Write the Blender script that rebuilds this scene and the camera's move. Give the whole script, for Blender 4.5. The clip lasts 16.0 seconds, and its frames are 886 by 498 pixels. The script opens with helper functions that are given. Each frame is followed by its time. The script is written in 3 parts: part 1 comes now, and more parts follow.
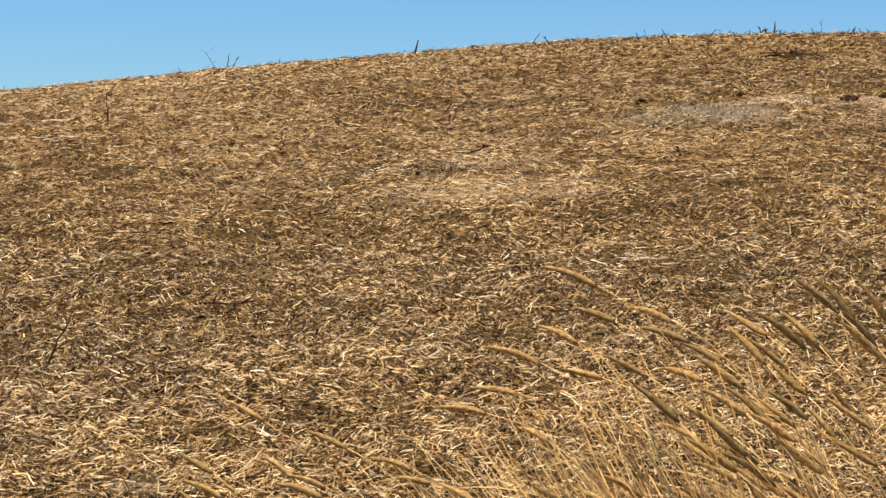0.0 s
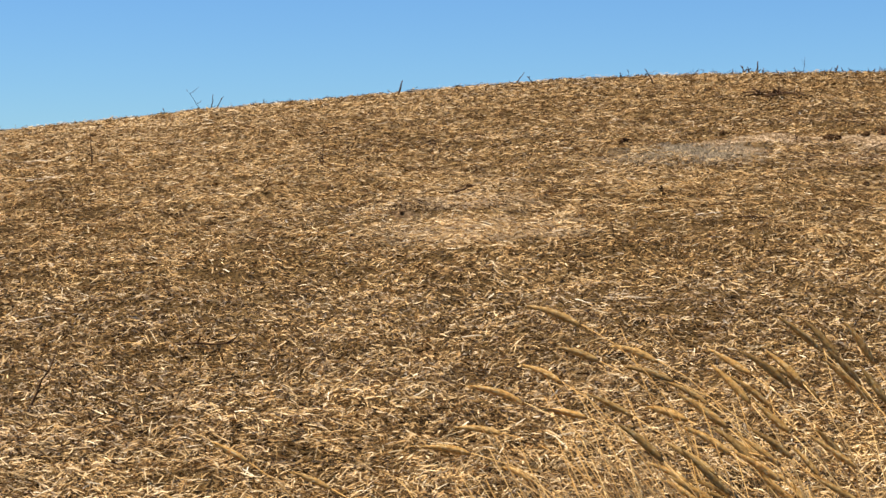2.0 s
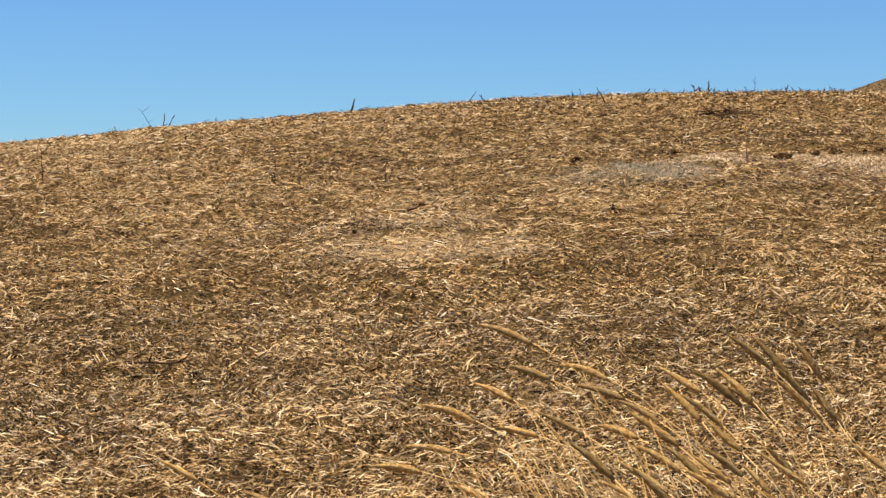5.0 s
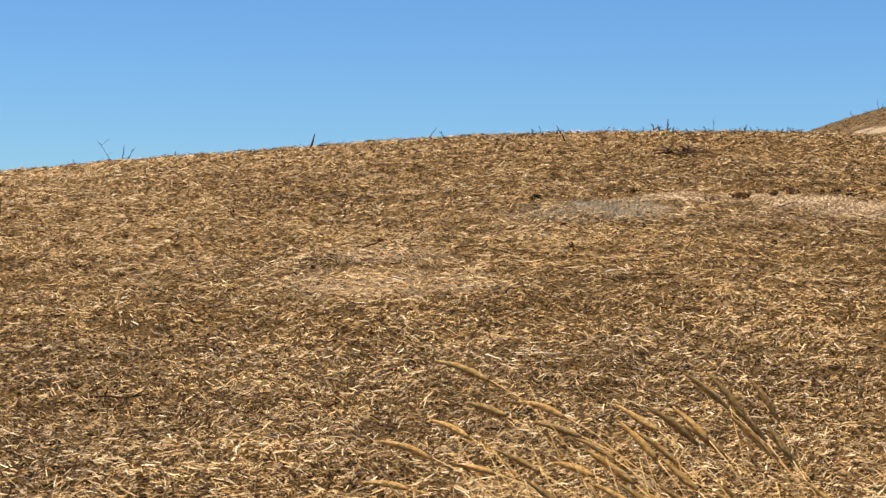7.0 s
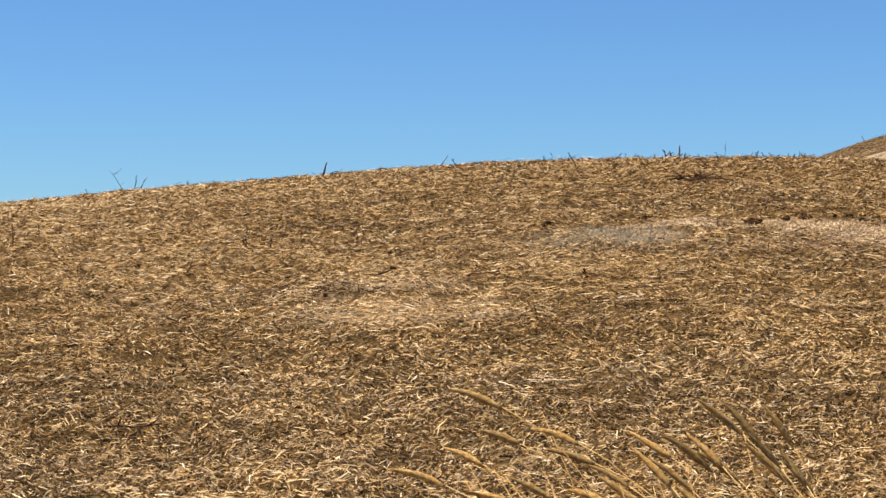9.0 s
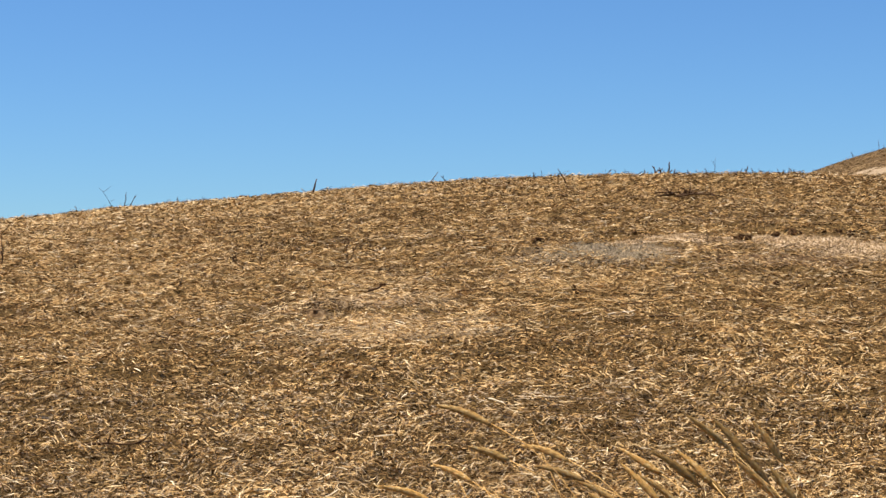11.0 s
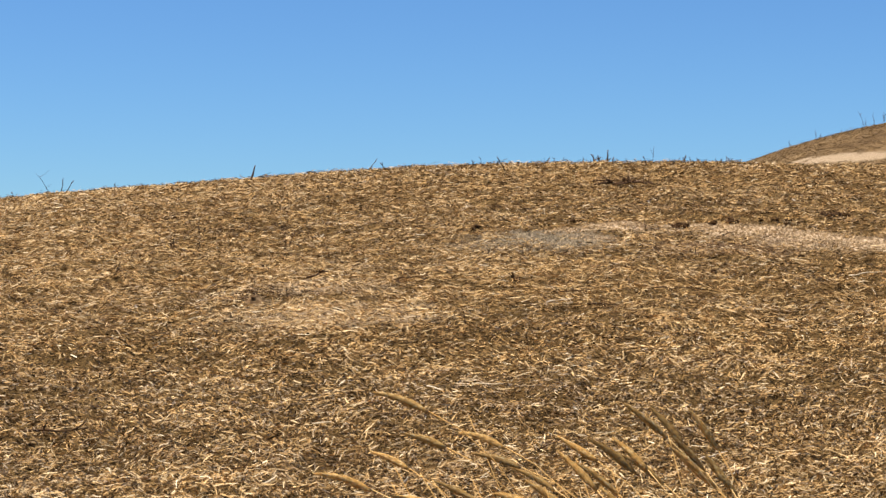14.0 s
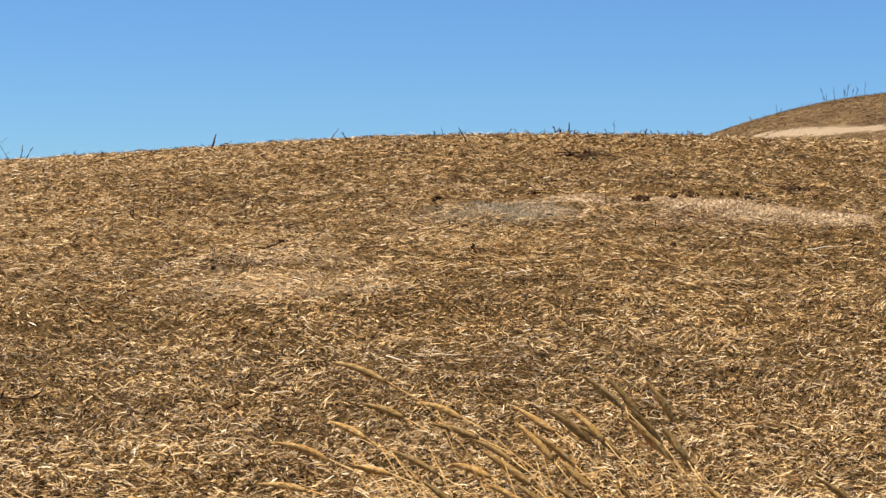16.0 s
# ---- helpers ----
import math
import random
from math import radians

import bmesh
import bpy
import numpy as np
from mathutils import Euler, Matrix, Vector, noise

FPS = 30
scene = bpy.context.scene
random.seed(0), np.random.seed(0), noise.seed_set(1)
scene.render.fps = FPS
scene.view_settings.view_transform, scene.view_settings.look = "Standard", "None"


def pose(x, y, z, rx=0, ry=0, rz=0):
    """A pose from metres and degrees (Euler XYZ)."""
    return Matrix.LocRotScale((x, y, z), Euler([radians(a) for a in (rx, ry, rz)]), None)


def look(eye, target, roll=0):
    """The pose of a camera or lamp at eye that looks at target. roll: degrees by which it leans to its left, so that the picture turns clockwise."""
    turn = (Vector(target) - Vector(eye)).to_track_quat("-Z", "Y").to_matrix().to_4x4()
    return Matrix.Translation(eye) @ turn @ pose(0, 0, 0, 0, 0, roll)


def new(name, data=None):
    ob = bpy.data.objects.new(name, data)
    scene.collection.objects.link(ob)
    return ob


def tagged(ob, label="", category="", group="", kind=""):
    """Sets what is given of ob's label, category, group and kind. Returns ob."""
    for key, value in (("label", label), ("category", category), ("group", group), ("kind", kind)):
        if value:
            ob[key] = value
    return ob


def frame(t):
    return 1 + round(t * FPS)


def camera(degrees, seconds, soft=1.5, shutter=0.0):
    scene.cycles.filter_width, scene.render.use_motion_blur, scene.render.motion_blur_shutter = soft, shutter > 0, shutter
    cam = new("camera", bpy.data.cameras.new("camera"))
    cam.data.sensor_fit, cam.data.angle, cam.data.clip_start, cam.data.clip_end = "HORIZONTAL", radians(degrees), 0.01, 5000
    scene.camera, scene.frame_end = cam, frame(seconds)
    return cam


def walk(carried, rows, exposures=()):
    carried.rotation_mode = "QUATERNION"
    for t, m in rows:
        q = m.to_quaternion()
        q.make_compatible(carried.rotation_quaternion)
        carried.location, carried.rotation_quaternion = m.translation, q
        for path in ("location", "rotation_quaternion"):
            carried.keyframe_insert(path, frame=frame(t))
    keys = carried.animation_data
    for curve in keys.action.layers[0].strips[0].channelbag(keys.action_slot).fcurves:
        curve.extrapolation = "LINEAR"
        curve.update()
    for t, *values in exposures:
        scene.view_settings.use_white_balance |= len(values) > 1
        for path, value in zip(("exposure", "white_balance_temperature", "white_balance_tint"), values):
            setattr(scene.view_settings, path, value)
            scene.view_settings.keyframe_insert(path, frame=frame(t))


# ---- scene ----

# ---- camera: a long lens that turns where it is held ----
EYE = 1.6
cam = camera(25.8, 16.0, soft=1.5)
ROWS = [  # seconds, yaw, pitch, roll
    (0.0, 0.000, -2.500, 0.000), (0.5, -0.170, -2.302, -0.069), (1.0, -0.266, -2.011, -0.135), (1.5, -0.354, -1.681, -0.151),
    (2.0, -0.456, -1.326, -0.160), (2.5, -0.610, -1.056, -0.206), (3.0, -0.803, -0.885, -0.284), (5.5, -2.249, -0.709, 0.035),
    (6.0, -2.670, -0.429, 0.255), (6.5, -2.975, -0.074, 0.382), (7.0, -3.077, 0.294, 0.392), (7.5, -3.021, 0.642, 0.335),
    (8.0, -2.884, 0.854, 0.175), (8.5, -2.754, 1.002, 0.075), (9.0, -2.703, 1.107, 0.020), (11.5, -3.132, 1.815, -0.174),
    (12.0, -3.296, 2.049, -0.277), (12.5, -3.536, 2.135, -0.303), (13.0, -3.856, 1.997, -0.243), (13.5, -4.301, 1.670, -0.137),
    (14.0, -4.805, 1.220, 0.093), (14.5, -5.236, 0.834, 0.307), (15.0, -5.566, 0.534, 0.473), (15.5, -5.801, 0.360, 0.578),
    (16.0, -5.974, 0.359, 0.584),
]
walk(cam, [(t, pose(0.0007 * t, 0, EYE, 90 + pitch, 0, yaw) @ pose(0, 0, 0, 0, 0, roll)) for t, yaw, pitch, roll in ROWS],
     exposures=[(0.0, 0.99), (16.0, 0.99)])

# ---- world, sun ----
SUN_FROM = Vector((-0.44, 0.02, 1.0)).normalized()
world = bpy.data.worlds.new("world")
scene.world = world
world.use_nodes = True
wn, wl = world.node_tree.nodes, world.node_tree.links
sky = wn.new("ShaderNodeTexSky")
sky.sky_type = "NISHITA"
sky.sun_disc = False
sky.sun_elevation = math.asin(SUN_FROM.z)
sky.sun_rotation = math.atan2(SUN_FROM.x, SUN_FROM.y)
sky.altitude = 300
sky.air_density, sky.dust_density, sky.ozone_density = 1.0, 0.0, 2.0
clear = wn.new("ShaderNodeMix")  # a very clear, dry summer sky
clear.data_type, clear.blend_type = "RGBA", "MULTIPLY"
clear.inputs[0].default_value = 1.0
clear.inputs[7].default_value = (0.485, 0.775, 1.135, 1)
wl.new(sky.outputs["Color"], clear.inputs[6])
wl.new(clear.outputs[2], wn["Background"].inputs["Color"])
wn["Background"].inputs["Strength"].default_value = 0.0550
sun = new("sun", bpy.data.lights.new("sun", "SUN"))
sun.data.energy, sun.data.angle, sun.data.color = 5.0, radians(0.53), (1.0, 0.868, 0.70)
sun.matrix_world = look(SUN_FROM * 60, (0, 0, 0))


# ---- materials ----
def shader(name, rough=0.8, spec=0.25):
    m = bpy.data.materials.new(name)
    m.use_nodes = True
    b = m.node_tree.nodes["Principled BSDF"]
    b.inputs["Roughness"].default_value = rough
    b.inputs["Specular IOR Level"].default_value = spec
    return m, m.node_tree.nodes, m.node_tree.links, b


def ramp_node(nodes, stops):
    r = nodes.new("ShaderNodeValToRGB")
    e = r.color_ramp.elements
    while len(e) < len(stops):
        e.new(0.5)
    for k, (p, c) in zip(e, stops):
        k.position, k.color = p, (*c, 1)
    return r


def noise_node(nodes, links, vector, scale, detail=4.0, rough=0.6):
    n = nodes.new("ShaderNodeTexNoise")
    n.inputs["Scale"].default_value, n.inputs["Detail"].default_value, n.inputs["Roughness"].default_value = scale, detail, rough
    if vector:
        links.new(vector, n.inputs["Vector"])
    return n


def mixed(nodes, links, fac, a, b, blend="MIX"):
    m = nodes.new("ShaderNodeMix")
    m.data_type, m.blend_type = "RGBA", blend
    for slot, v in ((0, fac), (6, a), (7, b)):
        if isinstance(v, (int, float)):
            m.inputs[slot].default_value = v
        elif isinstance(v, tuple):
            m.inputs[slot].default_value = (*v, 1)
        else:
            links.new(v, m.inputs[slot])
    return m.outputs[2]


def fibre_material(name, stops, rough=0.62, grain=60.0, by_object=False, thin=0.0, apart=0.0, matted=False):
    """Dry plant fibre: each loose piece takes its own tone from the stops, with fine streaks and weathering over it;
    matted: shade between the mats is put into the colour as patches, beside shared weathering."""
    m, n, l, b = shader(name, rough, 0.3 if thin else 0.10)
    if by_object:
        src = n.new("ShaderNodeObjectInfo").outputs["Random"]
    else:
        src = n.new("ShaderNodeNewGeometry").outputs["Random Per Island"]
    r = ramp_node(n, stops)
    l.new(src, r.inputs[0])
    co = n.new("ShaderNodeTexCoord").outputs["Object"]
    fine = noise_node(n, l, co, grain, 3)
    broad = noise_node(n, l, co, 2.3, 3)
    squash = n.new("ShaderNodeVectorMath")
    squash.operation = "MULTIPLY"
    squash.inputs[1].default_value = (0.42, 1, 1)
    l.new(co, squash.inputs[0])
    # patchy factor that puts the shade between mats into the colour
    mats = noise_node(n, l, squash.outputs[0], 14.0, 3, 0.62)
    mat_shade = ramp_node(n, [(0.38, (0.53, 0.50, 0.44)), (0.5, (0.96, 0.95, 0.93)), (0.62, (1.30, 1.29, 1.27))])
    l.new(mats.outputs["Fac"], mat_shade.inputs[0])
    tone = ramp_node(n, [(0.25, (0.68, 0.66, 0.64)), (0.7, (1.15, 1.13, 1.1))])
    l.new(fine.outputs["Fac"], tone.inputs[0])
    wide = ramp_node(n, [(0.3, (0.82, 0.80, 0.79)), (0.7, (1.1, 1.08, 1.02))])
    l.new(broad.outputs["Fac"], wide.inputs[0])
    c = mixed(n, l, 1.0, r.outputs[0], tone.outputs[0], "MULTIPLY")
    c = mixed(n, l, 1.0, c, wide.outputs[0], "MULTIPLY")
    if matted:
        c = mixed(n, l, 1.0, c, mat_shade.outputs[0], "MULTIPLY")
    if apart:  # some things are more weathered than others
        own = ramp_node(n, [(0.0, (1 - apart, 1 - apart, 1 - apart)), (1.0, (1.12, 1.12, 1.10))])
        l.new(n.new("ShaderNodeObjectInfo").outputs["Random"], own.inputs[0])
        c = mixed(n, l, 1.0, c, own.outputs[0], "MULTIPLY")
    l.new(c, b.inputs["Base Color"])
    if thin:  # light comes through thin husks and blades
        tr, mx = n.new("ShaderNodeBsdfTranslucent"), n.new("ShaderNodeMixShader")
        l.new(c, tr.inputs["Color"])
        mx.inputs[0].default_value = thin
        l.new(b.outputs[0], mx.inputs[1])
        l.new(tr.outputs[0], mx.inputs[2])
        l.new(mx.outputs[0], n["Material Output"].inputs["Surface"])
    return m


STRAW_PALE = fibre_material("pale_straw", [(0.0, (0.533, 0.394, 0.207)), (0.5, (0.671, 0.525, 0.311)), (0.85, (0.730, 0.606, 0.393)), (1.0, (0.829, 0.758, 0.589))], 0.5, matted=True)
STRAW_GOLD = fibre_material("golden_straw", [(0.0, (0.3518, 0.2279, 0.0943)), (0.5, (0.4778, 0.3279, 0.1495)), (1.0, (0.63, 0.4676, 0.2415))], 0.55, matted=True)
STRAW_BROWN = fibre_material("weathered_straw", [(0.0, (0.182, 0.108, 0.042)), (0.45, (0.364, 0.234, 0.101)), (1.0, (0.551, 0.378, 0.179))], 0.7, matted=True)
STRAW_GREY = fibre_material("grey_straw", [(0.0, (0.2236, 0.1654, 0.103)), (0.5, (0.3588, 0.2777, 0.1859)), (1.0, (0.52, 0.4346, 0.3192))], 0.75, matted=True)
THATCH = fibre_material("dark_thatch", [(0.0, (0.05, 0.02917, 0.009408)), (0.6, (0.112, 0.06936, 0.02442)), (1.0, (0.2, 0.1306, 0.0504))], 0.8, matted=True)
# dark leaf shreds whose colour also stands in for shadowed gaps
DARK_SHRED = fibre_material("leaf_shreds_and_shadow_specks", [(0.0, (0.022, 0.0122, 0.0043)), (0.6, (0.050, 0.0292, 0.0107)), (1.0, (0.105, 0.066, 0.026))], 0.85)
FAR_GRASS = fibre_material("far_dead_grass", [(0.0, (0.085, 0.055, 0.024)), (0.6, (0.165, 0.111, 0.052)), (1.0, (0.27, 0.190, 0.096))], 0.75)
DEAD_STEM = fibre_material("grass_stem", [(0.0, (0.47, 0.300, 0.110)), (0.6, (0.58, 0.400, 0.165)), (1.0, (0.68, 0.505, 0.24))], 0.5, 160, True)
TWIG = fibre_material("dark_twig_bark", [(0.0, (0.052, 0.030, 0.016)), (1.0, (0.11, 0.066, 0.034))], 0.8, 120, True)
CHIP = fibre_material("bleached_flake", [(0.0, (0.66, 0.56, 0.40)), (1.0, (0.82, 0.76, 0.62))], 0.55, 90, True)
STEM = fibre_material("grass_stem", [(0.0, (0.54, 0.325, 0.105)), (0.6, (0.66, 0.44, 0.175)), (1.0, (0.72, 0.53, 0.25))], 0.5, 160, True)
BLADE = fibre_material("grass_blade", [(0.0, (0.62, 0.385, 0.135)), (1.0, (0.80, 0.565, 0.25))], 0.55, 120, True, 0.3)
HEAD = fibre_material("seed_head", [(0.0, (0.55, 0.335, 0.100)), (0.5, (0.72, 0.485, 0.170)), (0.85, (0.82, 0.61, 0.26)), (1.0, (0.90, 0.77, 0.45))], 0.6, 200, False, 0.42, 0.40)

# bare ground: centre x, y, half widths
BARE_GREY = [(2.22, 15.46, 0.50, 0.46), (1.72, 15.35, 0.40, 0.30), (-1.29, 8.10, 0.13, 0.06), (-0.05, 8.17, 0.10, 0.05)]
BARE_PALE = [(2.52, 15.52, 0.17, 0.15), (2.45, 16.02, 0.24, 0.10), (2.9, 16.05, 0.42, 0.19), (3.4, 15.97, 0.46, 0.20), (3.9, 15.72, 0.46, 0.34), (4.25, 15.32, 0.42, 0.44), (4.65, 15.12, 0.42, 0.36)]
DUSTY = [(0.30, 12.80, 0.75, 0.36), (0.30, 13.65, 0.5, 0.28), (-0.35, 13.4, 0.20, 0.14)]
TRODDEN = [(3.45, 15.05, 0.65, 0.42), (2.95, 15.5, 0.3, 0.2)]


def soil_material():
    m, n, l, b = shader("hill_soil", 0.95, 0.1)
    co = n.new("ShaderNodeTexCoord").outputs["Object"]
    big, mid, fine = noise_node(n, l, co, 0.7, 5), noise_node(n, l, co, 5.0, 6), noise_node(n, l, co, 45.0, 6, 0.7)
    earth = ramp_node(n, [(0.25, (0.066, 0.0400, 0.0132)), (0.5, (0.118, 0.0745, 0.0268)), (0.75, (0.185, 0.122, 0.049))])
    l.new(mid.outputs["Fac"], earth.inputs[0])
    speck = ramp_node(n, [(0.3, (0.6, 0.6, 0.6)), (0.7, (1.25, 1.22, 1.2))])
    l.new(fine.outputs["Fac"], speck.inputs[0])
    col = earth.outputs[0]

    def spot(cx, cy, rx, ry):
        sub = n.new("ShaderNodeVectorMath")
        sub.operation = "SUBTRACT"
        l.new(co, sub.inputs[0])
        sub.inputs[1].default_value = (cx, cy, 0)
        mul = n.new("ShaderNodeVectorMath")
        mul.operation = "MULTIPLY"
        l.new(sub.outputs[0], mul.inputs[0])
        mul.inputs[1].default_value = (1 / rx, 1 / ry, 0)
        ln = n.new("ShaderNodeVectorMath")
        ln.operation = "LENGTH"
        l.new(mul.outputs[0], ln.inputs[0])
        add = n.new("ShaderNodeMath")
        add.operation = "MULTIPLY_ADD"
        l.new(mid.outputs["Fac"], add.inputs[0])
        add.inputs[1].default_value = 1.6
        l.new(ln.outputs["Value"], add.inputs[2])
        mr = n.new("ShaderNodeMapRange")
        mr.interpolation_type = "SMOOTHSTEP"
        l.new(add.outputs[0], mr.inputs["Value"])
        mr.inputs["From Min"].default_value, mr.inputs["From Max"].default_value = 2.1, 1.4
        return mr.outputs["Result"]

    # far slopes carry short dry grass instead of litter
    sep = n.new("ShaderNodeSeparateXYZ")
    l.new(co, sep.inputs[0])
    far = n.new("ShaderNodeMapRange")
    l.new(sep.outputs["Y"], far.inputs["Value"])
    far.inputs["From Min"].default_value, far.inputs["From Max"].default_value = 25.5, 30.0
    dry = ramp_node(n, [(0.3, (0.066, 0.042, 0.020)), (0.46, (0.118, 0.077, 0.037)), (0.56, (0.165, 0.112, 0.056)), (0.7, (0.27, 0.19, 0.10))])
    both = n.new("ShaderNodeMath")
    both.operation = "MULTIPLY_ADD"
    both.use_clamp = True
    l.new(noise_node(n, l, co, 1.9, 6, 0.75).outputs["Fac"], both.inputs[0])
    both.inputs[1].default_value = 0.8
    half = n.new("ShaderNodeMath")
    half.operation = "MULTIPLY_ADD"
    l.new(big.outputs["Fac"], half.inputs[0])
    half.inputs[1].default_value, half.inputs[2].default_value = 0.6, -0.2
    l.new(half.outputs[0], both.inputs[2])
    l.new(both.outputs[0], dry.inputs[0])
    col = mixed(n, l, far.outputs[0], col, dry.outputs[0])
    for c in BARE_GREY:
        col = mixed(n, l, spot(*c), col, (0.228, 0.186, 0.130))
    for c in BARE_PALE:
        col = mixed(n, l, spot(*c), col, (0.54, 0.425, 0.285))
    for c in DUSTY:
        col = mixed(n, l, spot(*c), col, (0.335, 0.255, 0.160))
    for c in TRODDEN:
        col = mixed(n, l, spot(*c), col, (0.135, 0.086, 0.045))
    for c in FAR_TRACK:
        col = mixed(n, l, spot(*c), col, (0.315, 0.246, 0.164))
    col = mixed(n, l, 1.0, col, speck.outputs[0], "MULTIPLY")
    l.new(col, b.inputs["Base Color"])
    bump = n.new("ShaderNodeBump")
    bump.inputs["Strength"].default_value, bump.inputs["Distance"].default_value = 0.9, 0.03
    l.new(fine.outputs["Fac"], bump.inputs["Height"])
    l.new(bump.outputs[0], b.inputs["Normal"])
    return m


FAR_TRACK = [(14.75, 54.3, 0.6, 0.35), (15.2, 53.55, 0.6, 0.6), (15.65, 52.9, 0.6, 0.75), (16.1, 52.2, 0.6, 0.7), (16.5, 51.75, 0.55, 0.5), (17.0, 51.4, 0.6, 0.4), (17.7, 51.0, 0.8, 0.4), (18.6, 50.7, 0.9, 0.4)]
SOIL = soil_material()


# ---- the lie of the land ----
def vnoise(x, y, seed):
    ix, iy = np.floor(x), np.floor(y)
    fx, fy = x - ix, y - iy
    fx, fy = fx * fx * (3 - 2 * fx), fy * fy * (3 - 2 * fy)

    def h(a, b):
        v = np.sin(a * 127.1 + b * 311.7 + seed * 74.7) * 43758.5453
        return v - np.floor(v)

    return (h(ix, iy) * (1 - fx) + h(ix + 1, iy) * fx) * (1 - fy) + (h(ix, iy + 1) * (1 - fx) + h(ix + 1, iy + 1) * fx) * fy


def fbm(x, y, scale, seed, octaves=3):
    """Noise between about -1 and 1."""
    out, amp, total = 0.0, 1.0, 0.0
    for k in range(octaves):
        out = out + amp * (vnoise(x * scale * 2 ** k, y * scale * 2 ** k, seed + k) * 2 - 1)
        total += amp
        amp *= 0.55
    return out / total


def smooth(a, b, v):
    t = np.clip((v - a) / (b - a), 0, 1)
    return t * t * (3 - 2 * t)


def dusty(x, y):
    v, rag = 0.0, 0.55 * fbm(x, y, 5, 5, 2) + 0.35 * fbm(0.6 * x, y, 13, 15, 2)
    for cx, cy, rx, ry in DUSTY:
        v = np.maximum(v, smooth(1.4, 0.6, np.hypot((x - cx) / rx, (y - cy) / ry) + rag))
    return v


def bare(x, y):
    """How bare the soil lies, 0 to 1."""
    v, rag = 0.0, 0.55 * fbm(x, y, 5, 5, 2) + 0.35 * fbm(0.6 * x, y, 13, 15, 2)
    for cx, cy, rx, ry in BARE_GREY + BARE_PALE:
        v = np.maximum(v, (0.6 if cx == 1.72 else 1.2) * smooth(1.4, 0.7, np.hypot((x - cx) / rx, (y - cy) / ry) + rag))
    for cx, cy, rx, ry in TRODDEN:
        v = np.maximum(v, 0.5 * smooth(1.4, 0.6, np.hypot((x - cx) / rx, (y - cy) / ry) + rag))
    return np.maximum(v, 0.25 * dusty(x, y))


# the slope (rise over run) along the line of sight: verge, dip, hillside, crest, far side
SLOPE = [(-60, 0), (-1, 0), (0, 0.03), (2, 0.05), (3, 0.08), (3.5, -0.05), (4.2, -0.32), (5.4, -0.22), (6.8, 0.26), (8, 0.300), (25, 0.06), (33, -0.09), (60, -0.07), (90, 0)]
RUN = np.arange(-60, 100, 0.05)
_s = np.interp(RUN, [a for a, b in SLOPE], [b for a, b in SLOPE])
RISE = np.concatenate([[0], np.cumsum((_s[1:] + _s[:-1]) * 0.025)])
RISE += 0.204 - np.interp(8, RUN, RISE)


def height(x, y):
    x, y = np.asarray(x, float), np.asarray(y, float)
    z = np.interp(y, RUN, RISE)
    v = (1.8 - x) / 1.5
    z = z - 0.1015 * 1.5 * (np.log1p(np.exp(-np.abs(v))) + np.maximum(v, 0)) * smooth(6, 25, y) * (1 - smooth(45, 90, y))
    z = z - 0.008 * smooth(17, 23, y) * (1 - smooth(35, 45, y))
    z = z - 0.045 * smooth(4.5, 7.5, x) * smooth(17, 24, y) * (1 - smooth(35, 45, y))
    z = z + 6.25 * np.exp(-((x - 22) / 14) ** 2 - ((y - 62) / 17) ** 2)
    near = smooth(5, 7, y) * (1 - smooth(35, 50, y))
    return z + near * (0.018 * fbm(x, y, 0.9, 3, 2) + 0.030 * fbm(0.8 * x, y, 3.1, 11, 2) + 0.034 * (1 - bare(x, y)) * fbm(0.65 * x, y, 8.0, 19, 2)) + 0.03 * np.exp(-((x + 0.17) / 0.2) ** 2 - ((y - 13.3) / 0.16) ** 2)


def mesh_object(name, verts, faces, material, parent=None, label="", smooth_shade=True):
    me = bpy.data.meshes.new(name)
    me.from_pydata([tuple(v) for v in verts], [], [tuple(f) for f in faces])
    me.materials.append(material)
    if smooth_shade:
        me.polygons.foreach_set("use_smooth", [True] * len(me.polygons))
    ob = new(name, me)
    ob.parent = parent
    if label:
        ob["label"] = label
    return ob


def big_mesh(name, verts, quads, material, smooth_shade=False):
    """A mesh of quads from arrays."""
    me = bpy.data.meshes.new(name)
    me.vertices.add(len(verts))
    me.vertices.foreach_set("co", np.ascontiguousarray(verts, np.float32).ravel())
    n = len(quads)
    me.loops.add(4 * n)
    me.loops.foreach_set("vertex_index", np.ascontiguousarray(quads, np.int32).ravel())
    me.polygons.add(n)
    me.polygons.foreach_set("loop_start", np.arange(0, 4 * n, 4, dtype=np.int32))
    me.polygons.foreach_set("use_smooth", np.full(n, smooth_shade))
    me.update(calc_edges=True)
    me.materials.append(material)
    return new(name, me)


